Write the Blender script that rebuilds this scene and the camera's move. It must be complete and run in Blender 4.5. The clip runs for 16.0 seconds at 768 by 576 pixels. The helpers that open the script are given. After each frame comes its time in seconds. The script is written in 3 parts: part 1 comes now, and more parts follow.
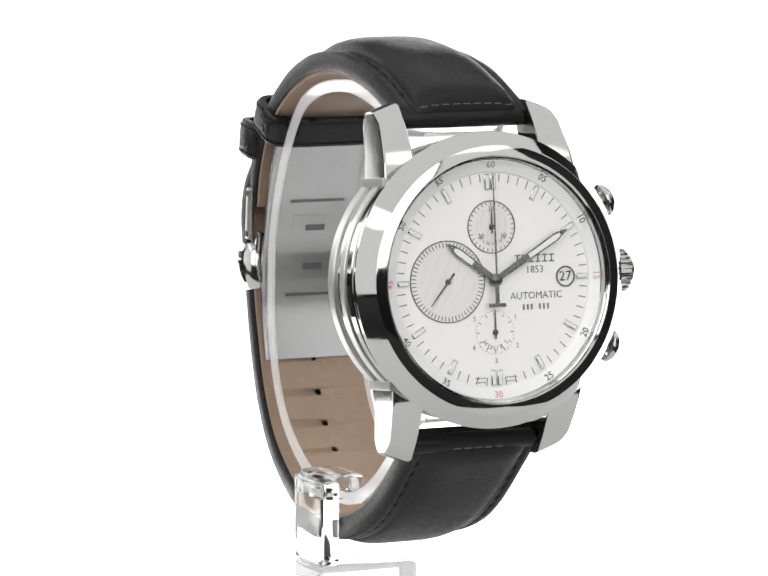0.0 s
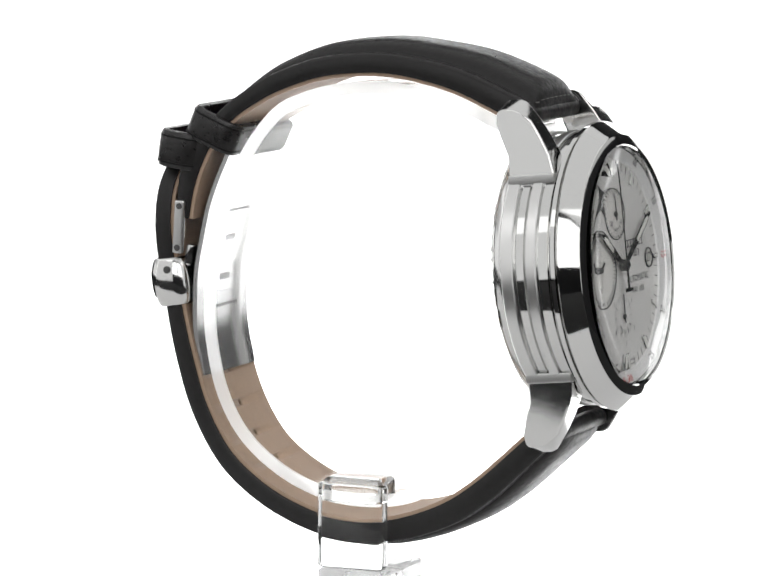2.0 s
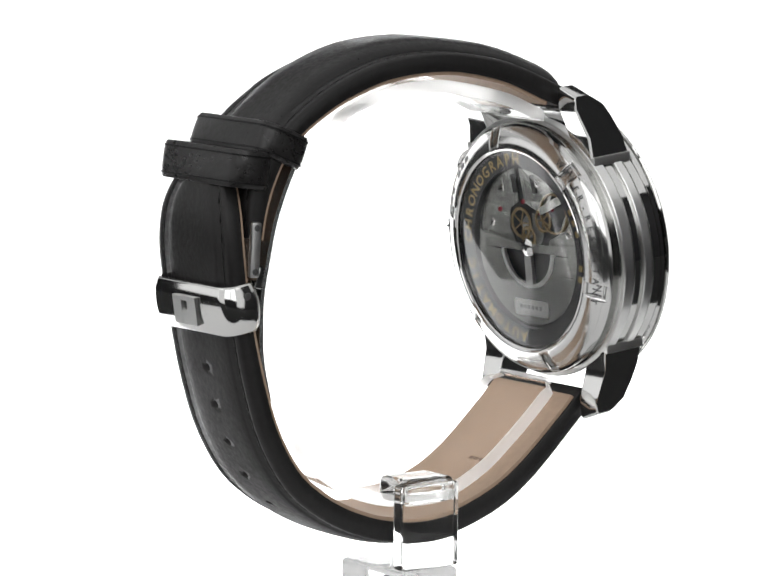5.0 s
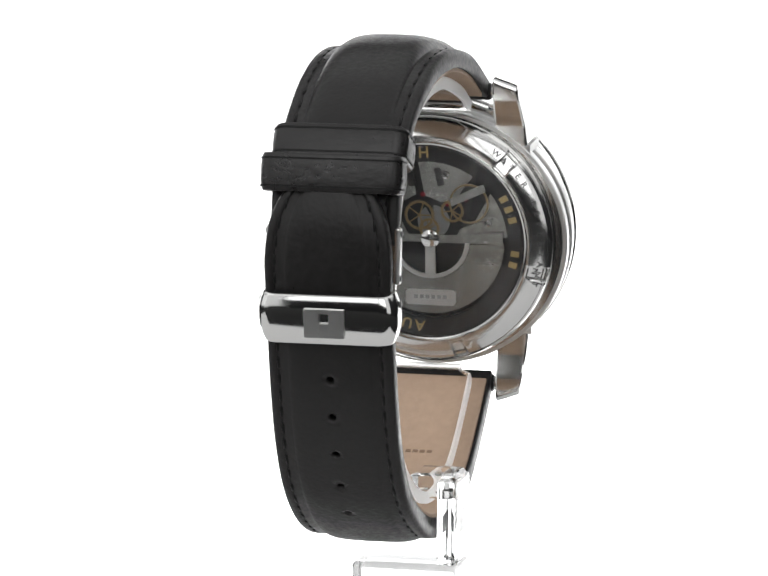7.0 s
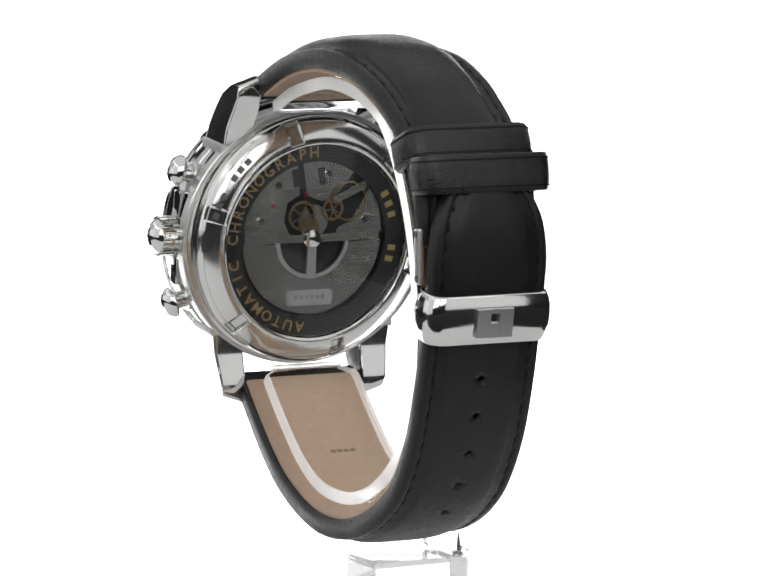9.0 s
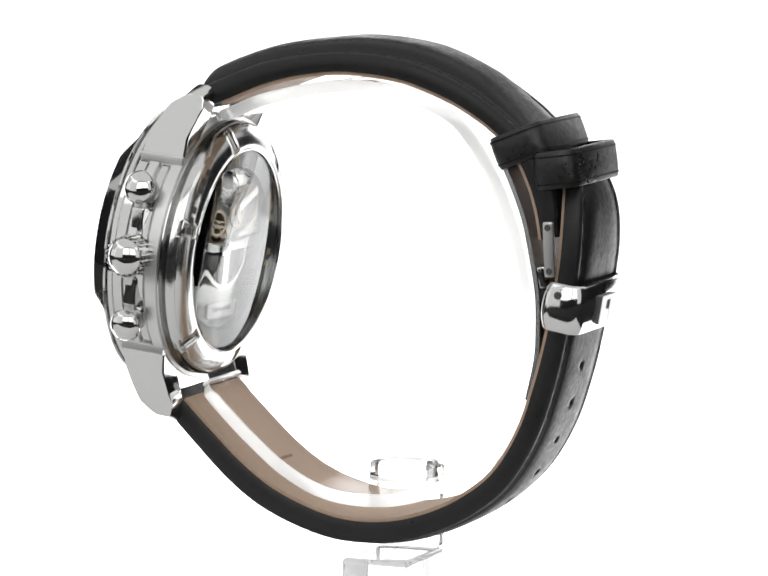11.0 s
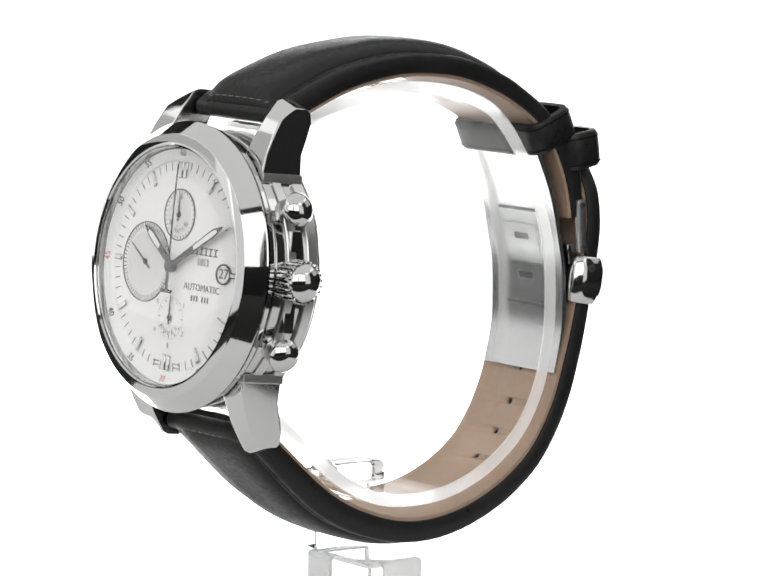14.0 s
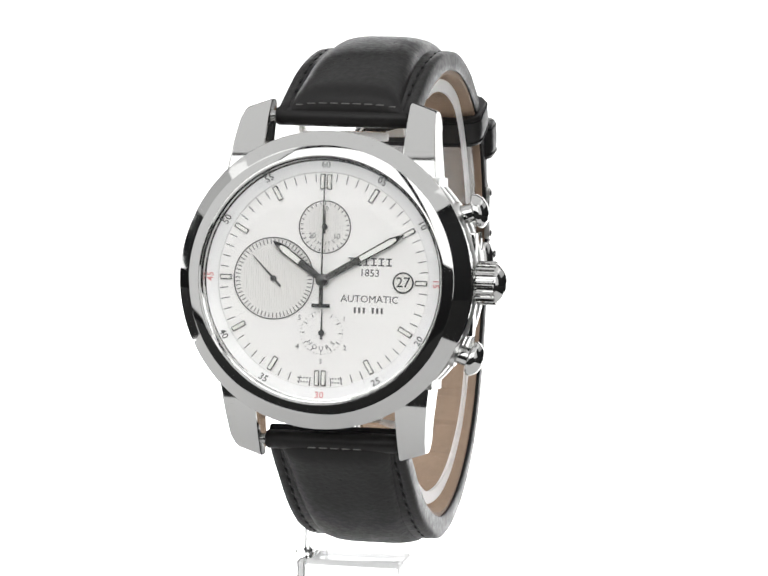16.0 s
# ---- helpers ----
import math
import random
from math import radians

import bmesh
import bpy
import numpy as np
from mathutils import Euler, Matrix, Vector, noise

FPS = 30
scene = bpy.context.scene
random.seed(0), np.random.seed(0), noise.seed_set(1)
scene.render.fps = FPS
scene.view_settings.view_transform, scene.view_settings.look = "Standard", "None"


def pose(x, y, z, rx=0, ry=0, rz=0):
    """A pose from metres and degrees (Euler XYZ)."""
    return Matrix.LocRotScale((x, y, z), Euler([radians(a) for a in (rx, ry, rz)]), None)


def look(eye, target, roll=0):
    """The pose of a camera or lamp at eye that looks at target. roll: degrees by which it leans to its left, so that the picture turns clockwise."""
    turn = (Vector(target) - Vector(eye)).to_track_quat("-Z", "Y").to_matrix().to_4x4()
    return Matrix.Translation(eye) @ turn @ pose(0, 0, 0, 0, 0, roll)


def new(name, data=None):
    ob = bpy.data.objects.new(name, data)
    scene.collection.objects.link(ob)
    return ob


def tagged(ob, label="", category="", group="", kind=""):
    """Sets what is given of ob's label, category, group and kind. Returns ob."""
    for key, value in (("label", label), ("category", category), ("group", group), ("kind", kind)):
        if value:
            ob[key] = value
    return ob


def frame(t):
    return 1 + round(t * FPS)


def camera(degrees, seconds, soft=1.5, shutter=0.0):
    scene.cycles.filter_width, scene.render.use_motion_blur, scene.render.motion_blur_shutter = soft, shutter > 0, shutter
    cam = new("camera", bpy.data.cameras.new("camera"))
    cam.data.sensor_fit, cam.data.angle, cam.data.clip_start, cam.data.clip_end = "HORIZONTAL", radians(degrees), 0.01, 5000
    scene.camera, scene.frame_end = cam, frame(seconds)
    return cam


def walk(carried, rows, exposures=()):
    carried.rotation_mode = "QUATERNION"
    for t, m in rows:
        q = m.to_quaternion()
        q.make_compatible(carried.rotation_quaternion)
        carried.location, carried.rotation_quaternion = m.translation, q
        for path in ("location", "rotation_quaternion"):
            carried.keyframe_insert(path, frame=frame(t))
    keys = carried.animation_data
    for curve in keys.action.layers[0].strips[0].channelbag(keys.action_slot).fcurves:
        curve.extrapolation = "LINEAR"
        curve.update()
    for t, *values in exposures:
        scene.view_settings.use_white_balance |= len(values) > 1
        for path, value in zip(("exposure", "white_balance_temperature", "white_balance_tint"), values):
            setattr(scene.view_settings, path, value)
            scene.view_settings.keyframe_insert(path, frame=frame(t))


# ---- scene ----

# Camera: fixed on its tripod, a little above the watch, which turns on a turntable.
ZC = 55.8                                    # height at which the line of sight meets the turning axis, mm
cam = camera(10.0, 16.0, soft=1.7)
PITCH, YAW = radians(-7.232), radians(0.009)
EYE = Vector((0, -0.6456, ZC / 1000 + 0.6456 * math.tan(-PITCH)))
AIM = EYE + Vector((-math.sin(YAW), math.cos(YAW) * math.cos(PITCH), math.sin(PITCH)))
CAM = look(EYE, AIM, 0.569)
walk(cam, [(0.0, CAM), (16.0, CAM)])

# Light: a dark studio, a white sweep with an added glow, one soft box on each side and one above.
world = bpy.data.worlds.new("studio")
world.use_nodes = True
world.node_tree.nodes["Background"].inputs[0].default_value = (0.5, 0.5, 0.52, 1)
world.node_tree.nodes["Background"].inputs[1].default_value = 0.05
scene.world = world
scene.view_settings.exposure = 0.0


def soft_box(name, eye, target, w, h, watts):
    lamp = bpy.data.lights.new(name, "AREA")
    lamp.shape, lamp.size, lamp.size_y, lamp.energy = "RECTANGLE", w, h, watts
    ob = new(name, lamp)
    ob.matrix_world = look(eye, target)
    return ob


# each panel's watts are pi x its area x its brightness
soft_box("soft_box_top", (0, 0.15, 1.05), (0, 0.15, 0), 2.6, 2.1, math.pi * 5.46 * 0.85)
# the low right of the studio is left dark; the low left box ends beside the watch, two more hang higher
for side in (-1, 1):
    soft_box("soft_box_high", (0.95 * side, 0.45, 0.70), (0, 0.45, 0.70), 0.9, 0.66, math.pi * 0.594 * 0.60)
soft_box("soft_box_side", (-0.95, 0.10, 0.515), (0, 0.10, 0.515), 0.55, 0.97, math.pi * 0.5335 * 1.1)
soft_box("soft_box_corner", (-0.82, -0.475, 0.49), (0, 0, 0.49), 0.75, 1.02, math.pi * 0.765 * 0.90)
soft_box("soft_box_corner", (0.7425, -0.605, 0.49), (-0.0775, -0.13, 0.49), 0.45, 1.02, math.pi * 0.459 * 0.90)
for side in (-1, 1):
    soft_box("soft_box_front", (0.39 * side, -0.98, 0.615), (0.39 * side, 0, 0.615), 0.72, 0.78, math.pi * 0.562 * 2.2)



# ---- materials ----
def material(name, colour, rough=0.5, metal=0.0, grain=0.0, scale=400.0, bump=0.0, vary=0.0, stretch=(1, 1, 1), **more):
    """A surface with grain at two scales in the colour, the gloss and the relief. scale: grains per metre."""
    m = bpy.data.materials.new(name)
    m.use_nodes = True
    nt = m.node_tree
    b = nt.nodes["Principled BSDF"]
    b.inputs["Base Color"].default_value = (*colour, 1)
    b.inputs["Roughness"].default_value = rough
    b.inputs["Metallic"].default_value = metal
    for key, value in more.items():
        b.inputs[key.replace("_", " ")].default_value = value
    if not (grain or bump or vary):
        return m
    at = nt.nodes.new("ShaderNodeTexCoord")
    mp = nt.nodes.new("ShaderNodeMapping")
    mp.inputs["Scale"].default_value = stretch
    nt.links.new(at.outputs["Object"], mp.inputs["Vector"])
    fine, coarse = nt.nodes.new("ShaderNodeTexNoise"), nt.nodes.new("ShaderNodeTexNoise")
    fine.inputs["Scale"].default_value, fine.inputs["Detail"].default_value = scale, 4
    coarse.inputs["Scale"].default_value, coarse.inputs["Detail"].default_value = scale / 9, 3
    for n in (fine, coarse):
        nt.links.new(mp.outputs[0], n.inputs["Vector"])
    both = nt.nodes.new("ShaderNodeMath")
    both.operation = "MULTIPLY_ADD"
    nt.links.new(fine.outputs[0], both.inputs[0])
    both.inputs[1].default_value = 0.6
    half = nt.nodes.new("ShaderNodeMath")
    half.operation = "MULTIPLY"
    half.inputs[1].default_value = 0.4
    nt.links.new(coarse.outputs[0], half.inputs[0])
    nt.links.new(half.outputs[0], both.inputs[2])
    if grain:
        mix = nt.nodes.new("ShaderNodeMix")
        mix.data_type = "RGBA"
        mix.inputs["A"].default_value = (*[c * (1 - grain) for c in colour], 1)
        mix.inputs["B"].default_value = (*[min(1, c * (1 + grain)) for c in colour], 1)
        nt.links.new(both.outputs[0], mix.inputs["Factor"])
        nt.links.new(mix.outputs["Result"], b.inputs["Base Color"])
    if vary:
        rng = nt.nodes.new("ShaderNodeMapRange")
        rng.inputs["From Min"].default_value, rng.inputs["From Max"].default_value = 0.3, 0.7
        rng.inputs["To Min"].default_value, rng.inputs["To Max"].default_value = max(0, rough - vary), min(1, rough + vary)
        nt.links.new(both.outputs[0], rng.inputs["Value"])
        nt.links.new(rng.outputs[0], b.inputs["Roughness"])
    if bump:
        bp = nt.nodes.new("ShaderNodeBump")
        bp.inputs["Strength"].default_value, bp.inputs["Distance"].default_value = bump, 0.0002
        nt.links.new(both.outputs[0], bp.inputs["Height"])
        nt.links.new(bp.outputs[0], b.inputs["Normal"])
    return m


STEEL = material("polished steel", (0.61, 0.61, 0.60), 0.07, 1.0, vary=0.03, scale=700)
BEZEL = material("buffed bezel steel", (0.61, 0.61, 0.60), 0.055, 1.0, grain=0.02, vary=0.03, scale=900)
HANDS = material("soft-polished hand steel", (0.15, 0.15, 0.147), 0.26, 1.0, grain=0.04, scale=2500)
BUCKLE = material("polished buckle steel", (0.60, 0.60, 0.59), 0.10, 1.0, grain=0.03, vary=0.03, scale=1500)
SATIN = material("satin steel", (0.64, 0.64, 0.63), 0.30, 1.0, grain=0.015, vary=0.015, scale=900)
BACK = material("soft-polished back steel", (0.61, 0.61, 0.60), 0.16, 1.0, grain=0.02, vary=0.04, scale=1200)
LUGS = material("smooth lug steel", (0.61, 0.61, 0.60), 0.085, 1.0, grain=0.03, vary=0.03, scale=1500)
# steel colour darkened for the shade inside the clasp's slots
NOTCH = material("steel darkened for slot shade", (0.22, 0.22, 0.22), 0.35, 1.0, grain=0.1, scale=2000)
BLADE = material("fine-brushed clasp steel", (0.58, 0.58, 0.575), 0.26, 1.0, grain=0.03, scale=900)
DARKSTEEL = material("dark engraved steel", (0.10, 0.10, 0.10), 0.5, 0.8, grain=0.2, scale=3000)
LEATHER = material("black calf leather", (0.0125, 0.0118, 0.0118), 0.40, Specular_IOR_Level=0.27, grain=0.4, vary=0.14, bump=0.5, scale=1300)
LINING = material("tan leather lining", (0.36, 0.255, 0.18), 0.6, grain=0.28, vary=0.08, bump=0.3, scale=900)
KEEPER = material("creased black keeper leather", (0.0125, 0.0118, 0.0118), 0.34, Specular_IOR_Level=0.4, grain=0.4, vary=0.14, bump=0.6, scale=1100, stretch=(0.6, 1, 1))
THREAD = material("black waxed thread", (0.006, 0.006, 0.006), 0.45, Specular_IOR_Level=0.2, grain=0.3, bump=0.4, scale=4000)
GREYTHREAD = material("worn grey thread", (0.15, 0.147, 0.142), 0.6, grain=0.4, bump=0.4, scale=3000)
STAMP = material("dark leather stamp", (0.16, 0.10, 0.065), 0.6, grain=0.3, scale=1500)
DIAL = material("silver-white lacquered dial", (0.83, 0.822, 0.80), 0.36, 0.25, grain=0.02, vary=0.04, scale=3000)
FLANGE = material("pale silver flange", (0.80, 0.80, 0.79), 0.36, 0.1, grain=0.03, vary=0.04, scale=2500)
GUILLOCHE = material("engine-turned silver", (0.76, 0.75, 0.725), 0.34, 0.12, grain=0.04, scale=3000)
INK = material("black print", (0.03, 0.03, 0.032), 0.5, grain=0.1, scale=4000)
SOFTINK = material("worn black print", (0.08, 0.08, 0.082), 0.5, grain=0.1, scale=4000)
GREYINK = material("grey print", (0.22, 0.22, 0.22), 0.5, grain=0.1, scale=4000)
REDINK = material("faded red print", (0.62, 0.22, 0.22), 0.5, grain=0.1, scale=4000)
LUME = material("off-white lume", (0.74, 0.74, 0.70), 0.5, grain=0.05, scale=4000)
GOLD = material("gold print", (0.33, 0.25, 0.12), 0.35, 0.7, grain=0.1, scale=3000)
BRASS = material("gilt brass", (0.26, 0.20, 0.12), 0.36, 1.0, grain=0.1, vary=0.05, scale=2500)
ROTOR = material("brushed nickel rotor", (0.31, 0.315, 0.30), 0.24, 0.9, grain=0.06, vary=0.05, scale=1200, stretch=(1, 1, 12))
BRIDGE = material("dark nickel bridge", (0.24, 0.245, 0.235), 0.38, 0.9, grain=0.08, vary=0.05, scale=1500)
RUBY = material("ruby jewel", (0.16, 0.03, 0.04), 0.2)
BLACK = material("black lacquer and movement shade", (0.012, 0.012, 0.012), 0.3, grain=0.05, scale=2000)
GLASS = material("sapphire crystal", (1, 1, 1), 0.0, Transmission_Weight=1.0, IOR=1.35)
THIN = material("thin clear acrylic", (0.99, 0.99, 0.99), 0.01, Transmission_Weight=1.0, IOR=1.07)
ACRYLIC = material("clear acrylic", (0.985, 0.99, 0.985), 0.015, Transmission_Weight=1.0, IOR=1.38, vary=0.015, scale=300)
FROST = material("frosted acrylic edge", (1.0, 0.995, 0.985), 0.45, grain=0.01, scale=600, Transmission_Weight=0.72, IOR=1.08)
ROOM = material("dark studio wall", (0.03, 0.03, 0.032), 0.9, grain=0.2, scale=30, bump=0.1)
# for the table out of view, coloured black so that little reflects from it
TABLE = material("unseen matt black table", (0.02, 0.02, 0.02), 0.9, Specular_IOR_Level=0.05, grain=0.06, vary=0.05, scale=90)
TOP = material("white reflector board", (0.80, 0.80, 0.80), 0.6, grain=0.03, scale=60)
# the sweep is given a glow so that the background renders white
SWEEP = material("white acrylic sweep with added glow", (0.8, 0.8, 0.8), 0.45, grain=0.01, scale=60, Emission_Color=(1.0, 1.0, 1.0, 1), Emission_Strength=0.85)

# ---- building helpers: millimetres in, metres out ----
TILT = math.asin(0.109)
CASE_POSE = Matrix(((1, 0, 0, -0.9), (0, math.sin(TILT), -math.cos(TILT), -36.9), (0, math.cos(TILT), math.sin(TILT), ZC + 5.6), (0, 0, 0, 1)))
CASE = CASE_POSE @ Matrix.Diagonal((1, 1, 0.9777, 1))          # x, towards twelve, out of the dial
WORLD = Matrix.Translation((0, 0, ZC)) @ Matrix.Diagonal((1, 0.9777, 0.9777, 1)) @ Matrix.Translation((0, 0, 57.9))   # the strap's side plane
MM = Matrix.Scale(0.001, 4)


def part(name, bm, mat, parent, label="", smooth=35.0, m=None, shadow=True):
    """Links a bmesh, in millimetres in the space m, as one mesh under a thing or a part."""
    if m is not None:
        bm.transform(m)
    bm.transform(MM)
    bmesh.ops.recalc_face_normals(bm, faces=bm.faces[:])
    lim = radians(smooth)
    for f in bm.faces:
        f.smooth = True
    for e in bm.edges:
        e.smooth = len(e.link_faces) == 2 and e.calc_face_angle(0) < lim
    me = bpy.data.meshes.new(name)
    bm.to_mesh(me)
    bm.free()
    me.materials.append(mat)
    ob = new(name, me)
    ob.parent = parent
    ob.visible_shadow = shadow
    if mat in (STEEL, LUGS, SATIN, BEZEL, BLADE) and name != "buckle":
        flat = ob.modifiers.new("flat faces", "WEIGHTED_NORMAL")
        flat.keep_sharp = True
    return tagged(ob, label)


def lathe(profile, segs=128, closed=True):
    """A ring or disc turned round the n axis from (r, n) pairs."""
    bm = bmesh.new()
    rings = []
    for r, n in profile:
        if r < 1e-6:
            rings.append([bm.verts.new((0, 0, n))])
        else:
            rings.append([bm.verts.new((r * math.sin(a), r * math.cos(a), n)) for a in (2 * math.pi * i / segs for i in range(segs))])
    pairs = list(zip(rings, rings[1:])) + ([(rings[-1], rings[0])] if closed and len(rings[0]) > 1 and len(rings[-1]) > 1 else [])
    for a, b in pairs:
        for i in range(segs):
            j = (i + 1) % segs
            ring = [a[i % len(a)], a[j % len(a)], b[j % len(b)], b[i % len(b)]]
            uniq = list(dict.fromkeys(ring))
            if len(uniq) > 2:
                bm.faces.new(uniq)
    return bm


def box(x0, x1, y0, y1, z0, z1, bevel=0.0, segs=2, m=None):
    bm = bmesh.new()
    bmesh.ops.create_cube(bm, size=1.0)
    bm.transform(Matrix.Translation(((x0 + x1) / 2, (y0 + y1) / 2, (z0 + z1) / 2)) @ Matrix.Diagonal((x1 - x0, y1 - y0, z1 - z0, 1)))
    if bevel:
        bmesh.ops.bevel(bm, geom=bm.edges[:], offset=bevel, segments=segs, affect="EDGES", profile=0.6)
    if m is not None:
        bm.transform(m)
    return bm


def prism(outline, axis_a, axis_b, bevel=0.0, segs=2, taper=None):
    """Extrudes an outline of (p, q) pairs from axis_a to axis_b along x; p, q become y, z."""
    bm = bmesh.new()
    lo = [bm.verts.new((axis_a, p, q)) for p, q in outline]
    hi = [bm.verts.new((axis_b, p, q)) for p, q in outline]
    bm.faces.new(lo), bm.faces.new(hi[::-1])
    for i in range(len(lo)):
        j = (i + 1) % len(lo)
        bm.faces.new((lo[i], hi[i], hi[j], lo[j]))
    if taper:
        for v in bm.verts:
            v.co = taper(v.co)
    bmesh.ops.recalc_face_normals(bm, faces=bm.faces[:])
    if bevel:
        sharp = [e for e in bm.edges if e.calc_face_angle(0) > radians(25)]
        bmesh.ops.bevel(bm, geom=sharp, offset=bevel, segments=segs, affect="EDGES", profile=0.6)
    return bm


def add(bm, other, m=None):
    """Joins another bmesh into bm."""
    if m is not None:
        other.transform(m)
    me = bpy.data.meshes.new("joined")
    other.to_mesh(me)
    other.free()
    bm.from_mesh(me)
    bpy.data.meshes.remove(me)
    return bm


def spin(deg, x=0, u=0, n=0):
    """A pose on the dial: turned clockwise from twelve."""
    return Matrix.Translation((x, u, n)) @ Matrix.Rotation(radians(-deg), 4, "Z")


def spline(points, count):
    """Even stations on a smooth curve through the control points, of any number of values."""
    p = np.array(points, float)
    q = np.vstack([2 * p[0] - p[1], p, 2 * p[-1] - p[-2]])
    fine = []
    for i in range(len(p) - 1):
        a, b, c, d = q[i:i + 4]
        for t in np.linspace(0, 1, 12, endpoint=False):
            fine.append(0.5 * (2 * b + (c - a) * t + (2 * a - 5 * b + 4 * c - d) * t * t + (3 * b - a - 3 * c + d) * t ** 3))
    fine.append(p[-1])
    fine = np.array(fine)
    s = np.r_[0, np.cumsum(np.linalg.norm(np.diff(fine[:, :2], axis=0), axis=1))]
    at = np.linspace(0, s[-1], count)
    return np.stack([np.interp(at, s, fine[:, k]) for k in range(fine.shape[1])], 1), at


def skew(y):
    """The strap sits a little askew of the turntable's middle."""
    return 0.1 + 0.012 * y


def normals(c):
    t = np.gradient(c[:, :2], axis=0)
    t /= np.linalg.norm(t, axis=1, keepdims=True)
    return np.stack([-t[:, 1], t[:, 0]], 1), t


def sweep_band(control, count, section, flip=1.0):
    """Sweeps a closed section along a curve in the y, z plane. control rows: y, z and more values;
    section(row, s, length) gives (x, h) pairs, h outwards from the curve."""
    c, s = spline(control, count)
    nrm, _ = normals(c)
    bm = bmesh.new()
    rings = []
    for row, n, at in zip(c, nrm, s):
        rings.append([bm.verts.new((skew(row[0]) + x, row[0] + flip * n[0] * h, row[1] + flip * n[1] * h)) for x, h in section(row, at, s[-1])])
    for a, b in zip(rings, rings[1:]):
        for i in range(len(a)):
            j = (i + 1) % len(a)
            bm.faces.new((a[i], a[j], b[j], b[i]))
    bm.faces.new(rings[0]), bm.faces.new(rings[-1][::-1])
    return bm


def words(text, size, bold=0.0):
    """Lettering in the built-in font as a thin mesh, centred, in millimetres in the plane x, u."""
    cu = bpy.data.curves.new("lettering", "FONT")
    cu.body, cu.size, cu.align_x, cu.align_y, cu.extrude, cu.offset, cu.resolution_u = text, size, "CENTER", "CENTER", 0.015, bold, 2
    ob = new("lettering", cu)
    me = bpy.data.meshes.new_from_object(ob.evaluated_get(bpy.context.evaluated_depsgraph_get()))
    bm = bmesh.new()
    bm.from_mesh(me)
    bpy.data.objects.remove(ob)
    bpy.data.curves.remove(cu)
    bpy.data.meshes.remove(me)
    return bm


# ---- the studio ----
def studio():
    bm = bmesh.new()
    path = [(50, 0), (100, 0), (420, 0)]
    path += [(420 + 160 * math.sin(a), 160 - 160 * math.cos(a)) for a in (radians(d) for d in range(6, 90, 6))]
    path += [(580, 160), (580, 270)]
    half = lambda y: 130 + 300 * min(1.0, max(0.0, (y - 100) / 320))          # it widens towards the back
    # the unseen left end is stretched to brighten what the bezel reflects
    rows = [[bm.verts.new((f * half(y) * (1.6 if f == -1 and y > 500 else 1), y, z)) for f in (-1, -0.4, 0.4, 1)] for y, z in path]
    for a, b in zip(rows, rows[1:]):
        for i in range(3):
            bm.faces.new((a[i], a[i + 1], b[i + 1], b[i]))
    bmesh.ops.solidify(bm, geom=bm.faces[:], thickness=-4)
    ob = part("ground", bm, SWEEP, None, "white acrylic sweep with added glow, curving up behind the watch", 60)
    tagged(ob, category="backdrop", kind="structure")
    # unseen board added to throw light up at the watch
    tagged(part("reflector_board", box(-260, 105, -100, 49.5, -4.4, 0, 0.6), TOP, None, "unseen white reflector board added under the stand"), category="table top", kind="structure")
    # five walls and a floor of the dark room, each a slab
    r = 1400
    slabs = (("wall_north", (-r, r, r, r + 60, -900, 1900)), ("wall_south", (-r, r, -r - 60, -r, -900, 1900)),
             ("wall_east", (r, r + 60, -r, r, -900, 1900)), ("wall_west", (-r - 60, -r, -r, r, -900, 1900)),
             ("floor", (-r, r, -r, r, -960, -900)), ("ceiling", (-r, r, -r, r, 1900, 1960)))
    for name, b in slabs:
        tagged(part(name, box(*b), ROOM, None, "plain dark studio " + name.split("_")[0]), category=name.split("_")[0], kind="structure")
    # a plain unseen table under the sweep, black to keep the steel's reflections dark
    tagged(part("table", box(-420, 420, -440, 640, -60, -4.5, 4), TABLE, None, "unseen plain table, black to darken reflections, carries the white sweep"), category="table")
    for x, y in ((-400, -420), (360, -420), (-400, 580), (360, 580)):
        part("leg", box(x, x + 40, y, y + 40, -900, -60), ROOM, bpy.data.objects["table"])


studio()

# ---- the watch ----
watch = tagged(new("wristwatch"), "steel chronograph watch with silver-white dial and black leather strap", "watch")


def carve(cut, *owners):
    """Cuts a bmesh, in the millimetre space, out of finished parts."""
    tool = part("cutter", cut, INK, None)
    for ob in owners:
        mod = ob.modifiers.new("cut", "BOOLEAN")
        mod.operation, mod.object, mod.solver = "DIFFERENCE", tool, "EXACT"
        done = bpy.data.meshes.new_from_object(ob.evaluated_get(bpy.context.evaluated_depsgraph_get()))
        ob.modifiers.remove(mod)
        ob.data = done
    bpy.data.objects.remove(tool)


